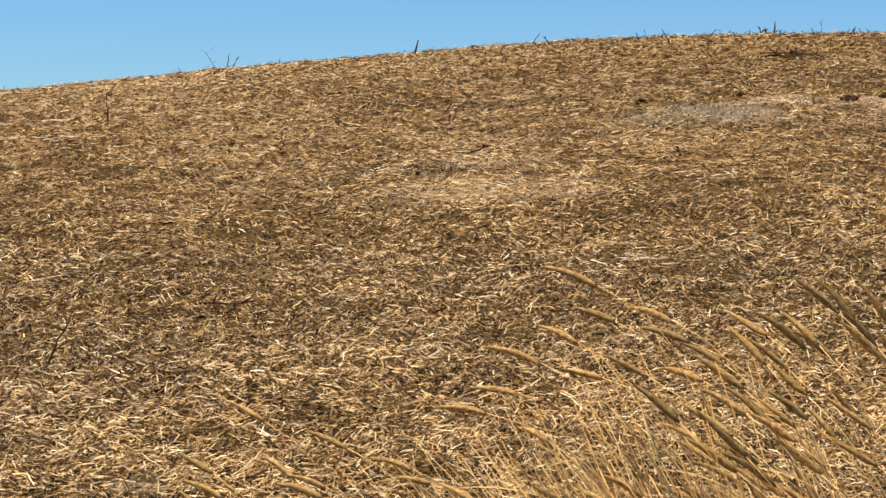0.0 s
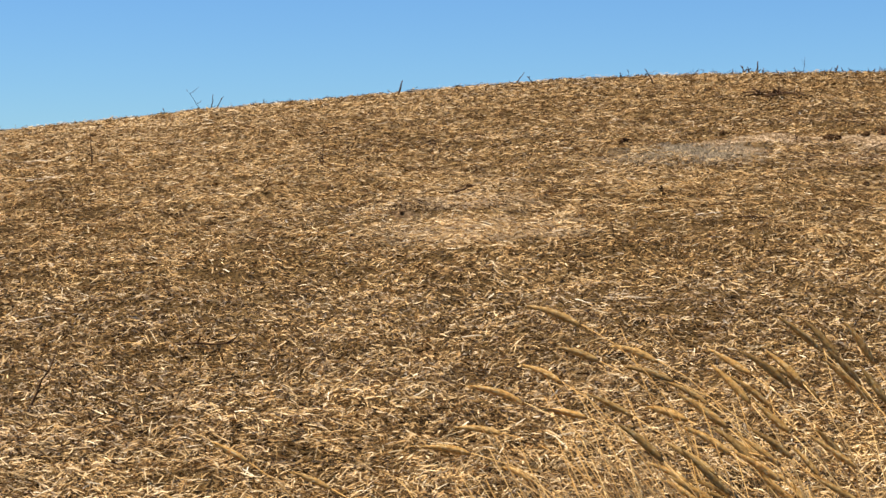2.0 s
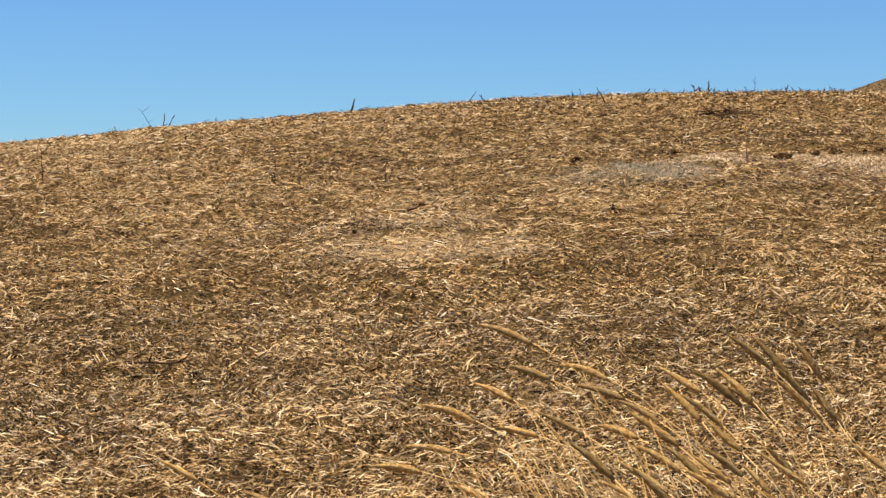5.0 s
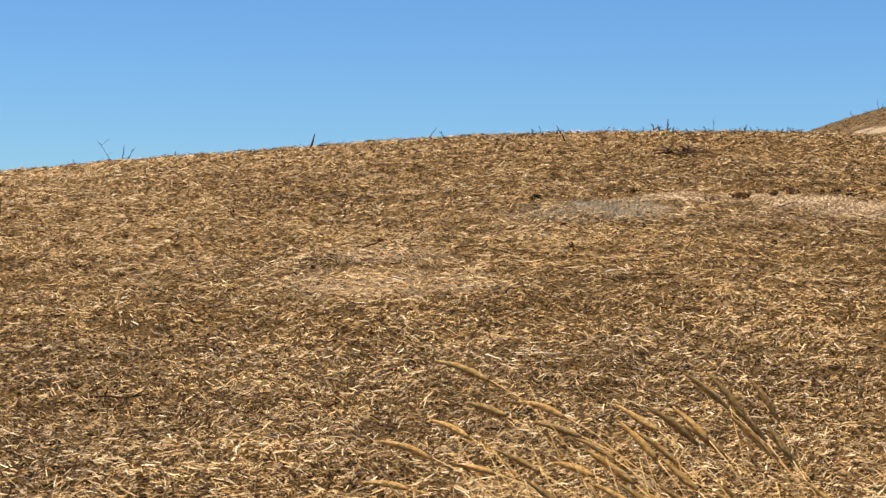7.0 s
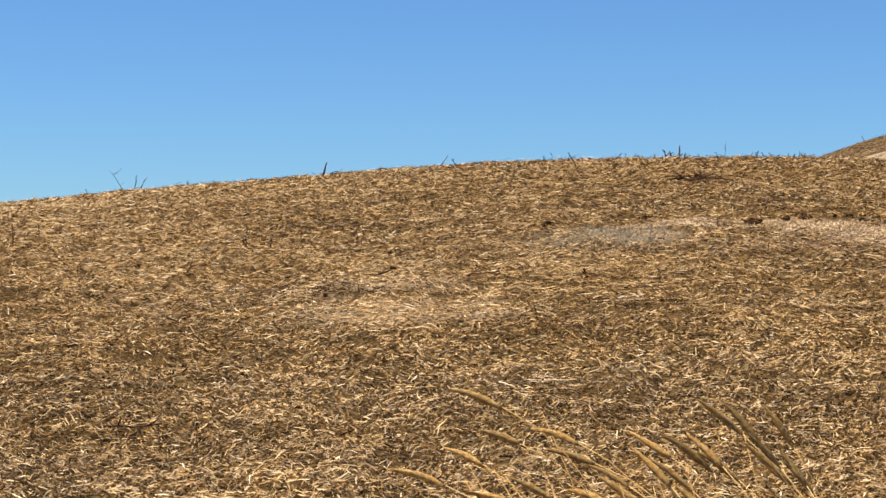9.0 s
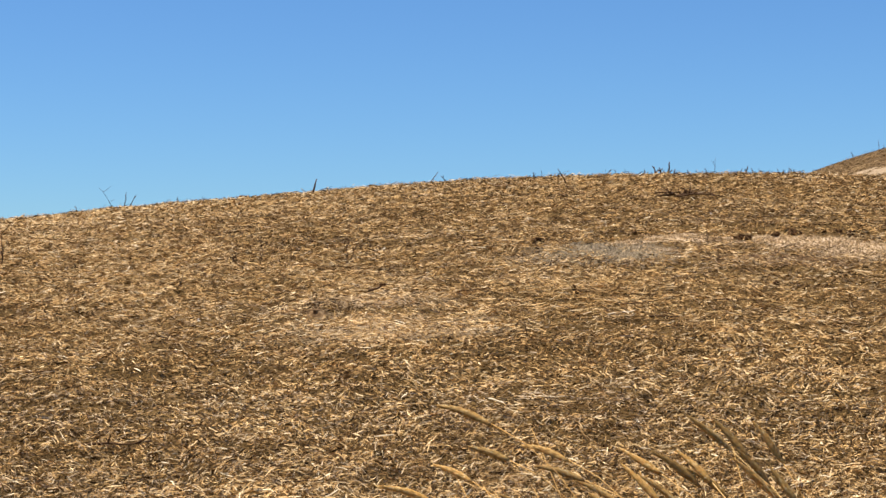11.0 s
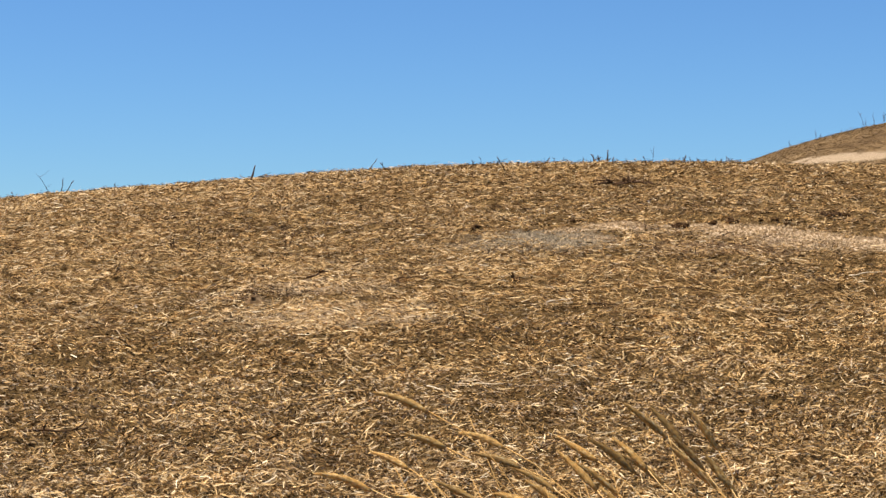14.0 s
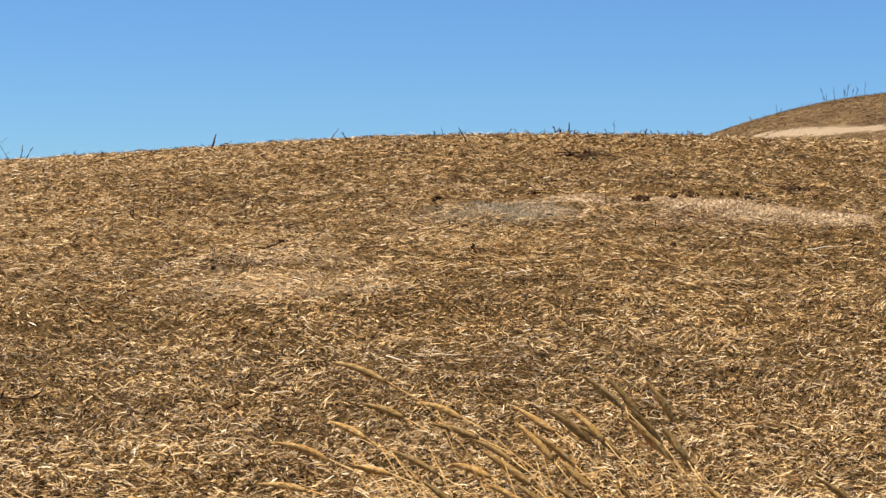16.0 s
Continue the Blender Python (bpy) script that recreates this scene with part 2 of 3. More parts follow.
def build_ground():
    def axis(lo, hi, step, end_lo, end_hi):
        def out(reach):
            d, s, pts = 0.0, step, []
            while d < reach:
                s *= 1.13
                d += s
                pts.append(d)
            return np.array(pts)
        return np.concatenate([lo - out(lo - end_lo)[::-1], np.arange(lo, hi, step), hi + out(end_hi - hi)])

    xs, ys = axis(-6.6, 9.8, 0.070, -2500, 2500), axis(6.8, 26.6, 0.065, -2500, 3500)
    xs = np.concatenate([xs[xs < 10], np.arange(10, 28, 0.3), xs[xs > 28.2]])  # closer on the far hill
    ys = np.concatenate([ys[ys < 44], np.arange(44, 70, 0.3), ys[ys > 70.2]])
    X, Y = np.meshgrid(xs, ys)
    v = np.stack([X, Y, height(X, Y)], -1).reshape(-1, 3)
    i = np.arange(len(xs) * len(ys)).reshape(len(ys), len(xs))
    q = np.stack([i[:-1, :-1], i[:-1, 1:], i[1:, 1:], i[1:, :-1]], -1).reshape(-1, 4)
    tagged(big_mesh("ground", v, q, SOIL, True), "dry brown hillside soil with bare grey patches", "ground", kind="structure")


build_ground()

# ---- loose straw over the hillside ----
rng = np.random.default_rng(7)
# where the litter lies thick and golden (+) or thin and dark (-), some dark for shade: centre x, y, half widths, amount
TONE = [(0.36, 12.63, 0.26, 0.32, 1.3), (2.56, 12.31, 0.22, 0.12, 0.9), (2.08, 11.68, 0.14, 0.12, 0.7), (2.88, 11.67, 0.17, 0.38, 0.8), (-1.45, 12.47, 0.13, 0.18, 1.1), (0.33, 14.43, 0.38, 0.35, 0.6),
        (1.58, 14.24, 0.33, 0.43, 0.9), (2.10, 14.09, 0.25, 0.33, 0.5), (-1.86, 15.95, 0.75, 1.38, 0.6), (-2.49, 21.35, 0.87, 1.90, 0.7), (-0.39, 11.05, 0.16, 0.18, 0.6), (4.08, 18.26, 0.64, 0.74, 0.5),
        (0.88, 12.69, 0.22, 0.23, 0.8), (-0.87, 13.40, 0.23, 0.17, 0.4), (-0.06, 16.49, 0.67, 0.63, -0.8), (-0.99, 11.67, 0.75, 0.23, -0.4), (1.14, 11.90, 0.52, 0.15, -0.7), (1.59, 10.90, 0.35, 0.31, -0.6),
        (3.32, 17.43, 0.81, 0.41, -0.6), (3.60, 14.05, 0.37, 0.25, -0.8), (-2.23, 13.69, 0.28, 0.35, -0.7), (0.07, 13.32, 0.23, 0.16, -1.2), (-0.69, 13.78, 0.24, 0.20, -0.8), (1.92, 17.38, 0.71, 0.47, -0.5),
        # the entry at (2.68, 9.77) darkens the litter for a patch of shade
        (3.08, 14.59, 0.38, 0.29, -0.6), (0.46, 11.55, 0.51, 0.13, -0.5), (2.68, 9.77, 0.11, 0.16, -1.3), (2.57, 10.11, 0.07, 0.12, 0.9), (3.02, 10.38, 0.36, 0.28, 0.3), (3.69, 11.49, 0.27, 0.45, -0.5),
        (2.96, 11.40, 0.20, 0.35, 0.5), (0.49, 12.52, 0.22, 0.18, 1.0), (0.74, 13.06, 0.19, 0.18, 0.6), (-0.53, 9.68, 0.25, 0.17, 0.8), (0.0, 8.3, 5.0, 0.8, 1.0), (-0.6, 9.5, 0.6, 0.3, 0.7),
        (2.4, 9.2, 1.7, 0.8, 0.9), (-1.6, 8.6, 1.4, 0.4, 0.4), (-4.2, 19.0, 2.4, 4.5, 0.5), (5.0, 24.2, 4.0, 1.0, -0.6), (4.8, 19.6, 2.2, 3.0, -0.6), (5.6, 14.8, 0.9, 1.6, -0.7)]


def tone(x, y):
    # noise stretched along x: its dark streaks imitate shade across the slope
    v = 0.5 * fbm(0.8 * x, y, 0.8, 31, 3) + (0.42 + 0.22 * smooth(11, 15, y)) * fbm(0.45 * x, y, 2.6, 47, 3) + (0.62 + 0.3 * smooth(11, 15, y)) * fbm(0.36 * x, y, 7.0, 53, 2) + 1.1 * fbm(0.40 * x, y, 14.0, 59, 2) + 1.2 * fbm(0.5 * x, y, 29.0, 67, 1)
    for cx, cy, rx, ry, a in TONE:
        v = v + a * np.exp(-((x - cx) / rx) ** 2 - ((y - cy) / ry) ** 2)
    return v


def scatter(y0, y1, per_m2):
    n = int((y1 - y0) * (0.62 * (y0 + y1) / 2 + 1.6) * per_m2)
    y = rng.uniform(y0, y1, n)
    x = rng.uniform(-0.25 * y - 0.8, 0.37 * y + 0.8)
    return x, y


def straws(x, y, length, width, lift, upright, segments, curl=0.032):
    """Bent stalks and leaf shreds; returns vertices and quads. upright: 0 lies along the ground, 1 stands."""
    n = len(x)
    swirl = 0.7 * fbm(x, y, 2.2, 83, 2)  # laid across the slope, in tangled swathes
    a = np.where(rng.random(n) < 0.66 + 0.08 * smooth(11.5, 16, y), swirl + rng.normal(0, 0.42, n) + np.pi * (rng.random(n) < 0.5), rng.uniform(0, 2 * np.pi, n))
    flat = length * np.sqrt(np.clip(1 - upright ** 2, 0, 1))
    p, s = [], np.linspace(0, 1, segments + 1)
    off0 = rng.uniform(0.0, 1, n) * lift
    off1 = np.clip(off0 + rng.normal(0, 0.22, n) * lift, 0, lift)
    bow = rng.normal(0, curl, n) * length
    arch = rng.normal(0.02, 0.03, n) * length
    for k in s:
        px = x + np.cos(a) * flat * (k - 0.5) - np.sin(a) * bow * 4 * k * (1 - k)
        py = y + np.sin(a) * flat * (k - 0.5) + np.cos(a) * bow * 4 * k * (1 - k)
        pz = height(px, py) + off0 * (1 - k) + off1 * k + length * upright * k + arch * 4 * k * (1 - k)
        p.append(np.stack([px, py, pz], -1))
    roll = rng.uniform(0.15, 1.25, n) * np.where(rng.random(n) < 0.5, 1, -1)
    side = np.stack([-np.sin(a) * np.cos(roll), np.cos(a) * np.cos(roll), np.sin(roll) * (1 - 0.8 * upright)], -1)
    V = []
    for j, q in enumerate(p):
        w = width * (1 if 0 < j < segments else 0.6)
        V += [q - side * w[:, None] / 2, q + side * w[:, None] / 2]
    V = np.stack(V, 1)
    base = (np.arange(n) * V.shape[1])[:, None]
    Q = [base + np.array([2 * j, 2 * j + 2, 2 * j + 3, 2 * j + 1]) for j in range(segments)]
    return V.reshape(-1, 3), np.concatenate(Q)


def litter(name, label, material, bands, chance, len_mean, wid, lift, stand):
    VV, QQ, at = [], [], 0
    for y0, y1, per_m2, seg, grow in bands:
        x, y = scatter(y0, y1, per_m2)
        keep = rng.random(len(x)) < chance(x, y)
        x, y = x[keep], y[keep]
        n = len(x)
        ln = np.clip(rng.lognormal(math.log(len_mean), 0.55, n), 0.012, 0.17)
        up = np.where(rng.random(n) < stand, rng.uniform(0.35, 1.0, n), np.minimum(np.abs(rng.normal(0, 0.16, n)), 0.8) * (0.7 - 0.15 * smooth(11.5, 16, y)))
        ln = np.where(up > 0.5, np.minimum(ln * 0.8, 0.075), ln) * (0.76 - 0.14 * smooth(8.8, 10.0, y) + 0.12 * smooth(11.8, 13.0, y))
        V, Q = straws(x, y, ln, rng.uniform(0.5, 1.3, n) * wid * grow, lift * (1.45 if y1 < 11 else 1.0), up, seg)
        VV.append(V)
        QQ.append(Q + at)
        at += len(V)
    tagged(big_mesh(name, np.concatenate(VV), np.concatenate(QQ), material), label, "straw", kind="stuff")


def bands(d):
    return [(7.0, 9.0, 1.55 * d, 2, 0.92), (9.0, 10.6, 1.4 * d, 2, 0.96), (10.6, 12.5, 1.05 * d, 2, 1.02), (12.5, 15.5, 0.95 * d, 1, 1.15), (15.5, 20.0, 0.62 * d, 1, 1.4), (20.0, 25.6, 0.42 * d, 1, 1.75)]


# where the litter has bleached grey: centre x, y, half widths
GREYED = [(-1.7, 10.95, 1.3, 0.45), (-0.5, 9.85, 1.6, 0.40), (0.6, 10.9, 1.5, 0.35), (-1.9, 9.3, 0.7, 0.5), (1.7, 11.0, 1.1, 0.5), (3.3, 14.8, 1.1, 0.5), (1.6, 15.1, 0.7, 0.5),
          (3.5, 14.0, 0.5, 0.3), (-0.4, 13.4, 0.8, 0.3), (0.2, 16.6, 1.0, 0.4), (3.1, 17.0, 1.5, 0.5), (4.0, 10.6, 1.2, 0.7)]


def grey(x, y):
    v = 0.14 + 0.24 * smooth(12.2, 10.2, y) + 0.5 * fbm(0.7 * x, y, 1.4, 91, 3)
    for cx, cy, rx, ry in GREYED:
        v = v + 0.65 * np.exp(-((x - cx) / rx) ** 2 - ((y - cy) / ry) ** 2)
    return np.clip(v, 0.0, 1.0)


cover = lambda x, y: np.clip(1 - 0.80 * bare(x, y), 0.02, 1) * (1 - 0.35 * smooth(-0.5, -1.3, tone(x, y))) * (np.hypot((x + 0.17) / 0.05, (y - 13.16) / 0.08) > 1)
thick = lambda x, y: 1 - (0.52 + 0.08 * smooth(10, 13, y)) * smooth(0.10, -0.85, tone(x, y))  # gaps between the mats
litter("thatch_litter", "dark rotting straw and thatch matted over the soil", THATCH, bands(2300), lambda x, y: cover(x, y) * np.clip(0.55 - 0.45 * tone(x, y), 0.05, 1), 0.030, 0.0080, 0.012, 0.05)
litter("weathered_straw_litter", "weathered brown straw strewn over the hillside", STRAW_BROWN, bands(3300), lambda x, y: cover(x, y) * thick(x, y) * np.clip(0.82 - 0.25 * tone(x, y), 0.3, 1) * (1 - 0.45 * grey(x, y)), 0.032, 0.0070, 0.030, 0.08)
litter("grey_straw_litter", "bleached grey-brown straw and shreds on thin litter", STRAW_GREY, bands(2700), lambda x, y: cover(x, y) * thick(x, y) * np.clip(0.8 - 0.15 * tone(x, y), 0.3, 1) * grey(x, y), 0.030, 0.0068, 0.034, 0.08)
litter("golden_straw_litter", "golden broken straw lying in loose patches", STRAW_GOLD, bands(2700), lambda x, y: cover(x, y) * thick(x, y) * np.clip(0.27 + 0.46 * tone(x, y), 0.04, 1) * (1 - 0.45 * grey(x, y)), 0.038, 0.0068, 0.042, 0.09)
litter("pale_straw_litter", "pale sunbleached straw pieces on top of the litter", STRAW_PALE, bands(1400), lambda x, y: cover(x, y) * np.clip(0.26 + 0.44 * tone(x, y) + 1.0 * dusty(x, y) + 0.12 * smooth(10.5, 9, y), 0.06, 1), 0.047, 0.0064, 0.050, 0.10)
# leaf shreds, denser up close to stand in for shadow gaps
litter("shred_and_shadow_speck_litter", "dark curled leaf shreds doubling as shadow specks in the straw", DARK_SHRED, bands(500), lambda x, y: cover(x, y) * np.clip(0.62 - 0.2 * tone(x, y) + 0.30 * smooth(12, 9.5, y), 0.2, 1), 0.030, 0.0085, 0.046, 0.12)
litter("dead_weed_stubble", "short dark dead weed stubble standing in the straw", DEAD_STEM, [(7.5, 15, 90, 2, 0.8), (15, 22, 100, 2, 1.0), (22, 25.5, 90, 2, 1.1)],
       lambda x, y: cover(x, y) * np.clip(0.35 - 0.9 * fbm(x, y, 0.7, 77, 2), 0, 1), 0.075, 0.0060, 0.02, 0.6)


def stubble_tufts():
    """Cut-off tufts: fans of short stems that spring from one root."""
    VV, QQ, at = [], [], 0
    for y0, y1, per_m2, wid in ((7.5, 12.0, 17, 0.0044), (12.0, 17.0, 24, 0.0056), (17.0, 25.0, 15, 0.0074)):
        x, y = scatter(y0, y1, per_m2)
        keep = rng.random(len(x)) < cover(x, y) * np.clip(0.5 + 0.6 * fbm(x, y, 1.6, 17, 2), 0.05, 1)
        x, y = x[keep], y[keep]
        k = 11
        tall = np.repeat(rng.uniform(0.028, 0.068, len(x)), k)
        x, y = np.repeat(x, k) + rng.normal(0, 0.012, len(x) * k), np.repeat(y, k) + rng.normal(0, 0.010, len(y) * k)
        V, Q = straws(x, y, tall * rng.uniform(0.6, 1.2, len(x)), rng.uniform(0.6, 1.2, len(x)) * wid, 0.012, rng.uniform(0.45, 0.98, len(x)), 2, 0.10)
        VV.append(V)
        QQ.append(Q + at)
        at += len(V)
    tagged(big_mesh("grass_stubble", np.concatenate(VV), np.concatenate(QQ), STRAW_BROWN), "mown tufts of dry grass stubble over the slope", "stubble", kind="stuff")


stubble_tufts()


def far_grass():
    """Short dead grass tufts on the far hill."""
    n = 44000
    y = rng.uniform(46, 63, n)
    x = rng.uniform(0.20, 0.39, n) * y
    keep = (y < 60.3 + fbm(x, y, 0.5, 3, 2))
    for cx, cy, rx, ry in FAR_TRACK:
        keep &= np.hypot((x - cx) / rx, (y - cy) / ry) + 0.5 * fbm(x, y, 1.2, 9, 2) > 0.95
    x, y = x[keep], y[keep]
    n = len(x)
    V, Q = straws(x, y, np.clip(rng.lognormal(math.log(0.075), 0.45, n), 0.03, 0.2), rng.uniform(0.009, 0.020, n), 0.015, rng.uniform(0.0, 0.75, n) ** 1.7, 1)
    tagged(big_mesh("far_dry_grass", V, Q, FAR_GRASS), "short brown dead grass covering the far hill", "dry grass", kind="stuff")


far_grass()


def crumbs(patches, tones, label):
    """Crumbs of dry earth on the bare patches."""
    VV, QQ, at = [], [], 0
    for cx, cy, rx, ry in patches:
        n = int(3600 * rx * ry * 4)
        x, y = rng.normal(cx, rx * 0.6, n), rng.normal(cy, ry * 0.6, n)
        r = np.clip(rng.lognormal(math.log(0.0045), 0.5, n), 0.002, 0.013)
        base = np.stack([x, y, height(x, y) + r * 0.3], -1)
        a = rng.uniform(0, 6.28, n)
        V = []
        for k in range(4):
            w = r * rng.uniform(0.7, 1.3, n)
            V.append(base + np.stack([np.cos(a + k * 1.57) * w, np.sin(a + k * 1.57) * w, -r * 0.5], -1))
        for k in range(4):
            w = r * rng.uniform(0.3, 0.7, n)
            V.append(base + np.stack([np.cos(a + k * 1.57) * w, np.sin(a + k * 1.57) * w, r * rng.uniform(0.5, 1.0, n)], -1))
        V = np.stack(V, 1)
        b0 = (np.arange(n) * 8)[:, None] + at
        QQ += [b0 + np.array(q) for q in ((4, 5, 6, 7), (0, 1, 5, 4), (1, 2, 6, 5), (2, 3, 7, 6), (3, 0, 4, 7))]
        VV.append(V.reshape(-1, 3))
        at += n * 8
    m = fibre_material("earth_crumbs", tones, 0.95)
    tagged(big_mesh("earth_crumbs", np.concatenate(VV), np.concatenate(QQ), m), label, "earth crumbs", kind="stuff")


crumbs(BARE_GREY, [(0.0, (0.14, 0.115, 0.078)), (0.5, (0.25, 0.215, 0.15)), (1.0, (0.40, 0.335, 0.235))], "loose greyish crumbs of dry earth on bare patches")
crumbs(BARE_PALE, [(0.0, (0.17, 0.118, 0.068)), (0.5, (0.36, 0.265, 0.155)), (1.0, (0.56, 0.435, 0.28))], "loose pale tan crumbs of dry earth on bare patches")


# ---- tubes, for stalks and twigs ----
def tube(points, radii, sides=5):
    """Vertices and faces of a round bar along points, closed at its ends."""
    V, F = [], []
    pts = [Vector(p) for p in points]
    for i, p in enumerate(pts):
        d = (pts[min(i + 1, len(pts) - 1)] - pts[max(i - 1, 0)]).normalized()
        u = d.cross(Vector((0.3, 1, 0.2))).normalized()
        w = d.cross(u)
        for k in range(sides):
            g = 2 * math.pi * k / sides
            V.append(p + (u * math.cos(g) + w * math.sin(g)) * radii[i])
    for i in range(len(pts) - 1):
        for k in range(sides):
            a, b = i * sides + k, i * sides + (k + 1) % sides
            F.append((a, b, b + sides, a + sides))
    F.append(tuple(range(sides))[::-1])
    F.append(tuple(range(len(V) - sides, len(V))))
    return V, F


def joined(pieces):
    V, F = [], []
    for v, f in pieces:
        F += [tuple(i + len(V) for i in q) for q in f]
        V += v
    return V, F


rnd = random.Random(21)


def crooked(a, b, bends, wobble):
    a, b = Vector(a), Vector(b)
    out = []
    for i in range(bends + 1):
        k = i / bends
        j = Vector((rnd.uniform(-1, 1), rnd.uniform(-1, 1), rnd.uniform(-1, 1))) * wobble * (0 if i in (0, bends) else 1)
        out.append(a.lerp(b, k) + j)
    return out


def on_ground(x, y, up=0.0):
    return Vector((x, y, float(height(x, y)) + up))


# ---- tall dry grass on the verge ----
def spindle(base, tip, width, sag):
    """A bristly seed head: a core wrapped in overlapping spikelets, each a small keeled husk with a short awn."""
    base, tip = Vector(base), Vector(tip)
    d = tip - base
    length = d.length
    axis = d.normalized()
    u = axis.cross(Vector((0.1, 1, 0.05))).normalized()
    w = axis.cross(u)

    def centre(k):
        return base + d * k + Vector((0, 0, -sag * 4 * (k - 0.35) ** 2 * length))

    def girth(k):
        low = min(1.0, k / 0.3)
        return width * 0.5 * (0.35 + 0.65 * math.sin(0.5 * math.pi * low)) * (1.0 if k < 0.3 else 0.08 + 0.92 * (1 - ((k - 0.3) / 0.7) ** 1.4))

    ks = [i / 9 for i in range(10)]
    pieces = [tube([centre(k) for k in ks], [girth(k) for k in ks], 12)]
    for r in range(int(length * 3400)):
        k = rnd.random() ** 0.9 * 0.97
        g = rnd.uniform(0, 2 * math.pi)
        out = u * math.cos(g) + w * math.sin(g)
        p = centre(k) + out * girth(k) * 0.94
        q = p + axis * rnd.uniform(0.006, 0.009) + out * (girth(k) * rnd.uniform(-0.05, 0.24) + 0.0003)
        side = axis.cross(out) * 0.0016
        m = p.lerp(q, 0.5) + out * 0.0003
        pieces.append(([p, m + side, m + out * 0.0005, m - side, q + axis * rnd.uniform(0.0, 0.006)], [(0, 1, 2), (0, 2, 3), (1, 4, 2), (2, 4, 3)]))
    return joined(pieces)


def blade(root, mid, end, width):
    """A dry leaf: a folded, tapering strip along a bent line."""
    root, mid, end = Vector(root), Vector(mid), Vector(end)
    V, F, n = [], [], 9
    for i in range(n):
        k = i / (n - 1)
        p = root * (1 - k) ** 2 + mid * 2 * k * (1 - k) + end * k * k
        t = ((mid - root) * (1 - k) + (end - mid) * k).normalized()
        side = t.cross(Vector((0.2, 1, 0.3))).normalized()
        lift = side.cross(t)
        wd = width * (1 - k) ** 0.7 * 0.5 + 0.0003
        twist = side * math.cos(2.4 * k) + lift * math.sin(2.4 * k)
        V += [p - twist * wd, p + lift * wd * 0.45, p + twist * wd]
        if i:
            a = 3 * i
            F += [(a - 3, a, a + 1, a - 2), (a - 2, a + 1, a + 2, a - 1)]
    return V, F


def grass_stalk(az, elev, dist, length, slant, leaves, label, stout=1.0):
    """One stalk bent over by the wind; az, elev: the head's base as seen from the eye; slant: how steeply the head points up to its tip."""
    a, e, g = radians(az), radians(elev), radians(slant)
    base = Vector((math.sin(a) * dist, math.cos(a) * dist, EYE + math.tan(e) * dist))
    away = rnd.uniform(0.15, 0.85)
    axis = Vector((-math.cos(g), away * math.cos(g), math.sin(g))).normalized()
    reach = rnd.uniform(0.16, 0.34) * (1.2 - 0.5 * math.sin(g))
    rx, ry = base.x + reach, base.y - away * 0.25 + rnd.uniform(-0.08, 0.08)
    root = on_ground(rx, ry, -0.01)
    bend = base - axis * (0.24 + 0.5 * reach)
    line = []
    for i in range(13):
        k = i / 12
        low = root.lerp(bend, k)
        line.append(low.lerp(bend.lerp(base, k), k))
    thing = new("grass_stalk")
    thing.location = root
    inv = -root
    V, F = tube([p + inv for p in line], [(0.0011 - 0.0005 * i / 12) * stout for i in range(13)], 5)
    mesh_object("stem", V, F, STEM, thing)
    V, F = spindle(base + inv, base + axis * length + inv, rnd.uniform(0.0088, 0.0122) * (0.7 + 4 * length), rnd.uniform(0.0, 0.08))
    mesh_object("seed_head", V, F, HEAD, thing)
    for j in range(leaves):
        k = rnd.choice((3, 4, 5, 6, 7, 8))
        p = line[k] + inv
        ln = rnd.uniform(0.16, 0.34)
        way = Vector((-rnd.uniform(0.3, 1.0), rnd.uniform(-0.4, 0.4), rnd.uniform(0.3, 0.9))).normalized()
        V, F = blade(p, p + way * ln * 0.6, p + way * ln + Vector((-0.05, 0, -rnd.uniform(0.02, 0.12))), rnd.uniform(0.004, 0.008))
        mesh_object("leaf", V, F, BLADE, thing, smooth_shade=False)
    tagged(thing, label, "grass", "tall dry grass on the verge")


STANDING = "tall dry golden grass stalk bent over by the wind"
LEANING = "dry grass stalk with bristly tan seed head leaning low"
# the heads that stand out above the clump: azimuth, elevation, length, slant
LEADING = [(4.57, -3.56, 0.094, 23), (6.83, -4.62, 0.088, 22), (5.10, -4.63, 0.06, 20), (4.00, -5.25, 0.070, 26), (2.89, -5.86, 0.094, 20),
           (7.31, -5.20, 0.080, 18), (10.68, -5.32, 0.092, 39), (9.54, -5.00, 0.078, 32), (11.60, -4.30, 0.080, 40), (12.08, -4.50, 0.078, 52),
           (13.05, -4.60, 0.072, 58), (11.02, -5.23, 0.068, 46), (12.70, -5.26, 0.070, 50), (9.53, -5.84, 0.084, 48), (11.50, -5.64, 0.076, 39),
           (13.00, -5.74, 0.090, 43), (13.42, -5.72, 0.058, 56), (13.64, -5.95, 0.068, 50), (10.15, -5.95, 0.080, 40), (8.30, -5.85, 0.080, 30),
           (6.10, -6.25, 0.078, 27), (7.70, -6.35, 0.066, 20), (8.85, -6.55, 0.082, 36), (4.75, -6.30, 0.066, 12), (10.70, -6.70, 0.07, 42),
           (2.2, -6.75, 0.088, 5), (1.3, -7.35, 0.072, 10), (-2.86, -8.36, 0.075, 21), (-6.83, -9.05, 0.059, 27), (-5.3, -7.55, 0.058, 28), (-0.9, -9.0, 0.07, 18), (-4.4, -9.25, 0.066, 34)]
for az, el, ln, sl in LEADING:
    grass_stalk(az, el, rnd.uniform(2.85, 3.15), ln, sl, 1, STANDING, 1.15)
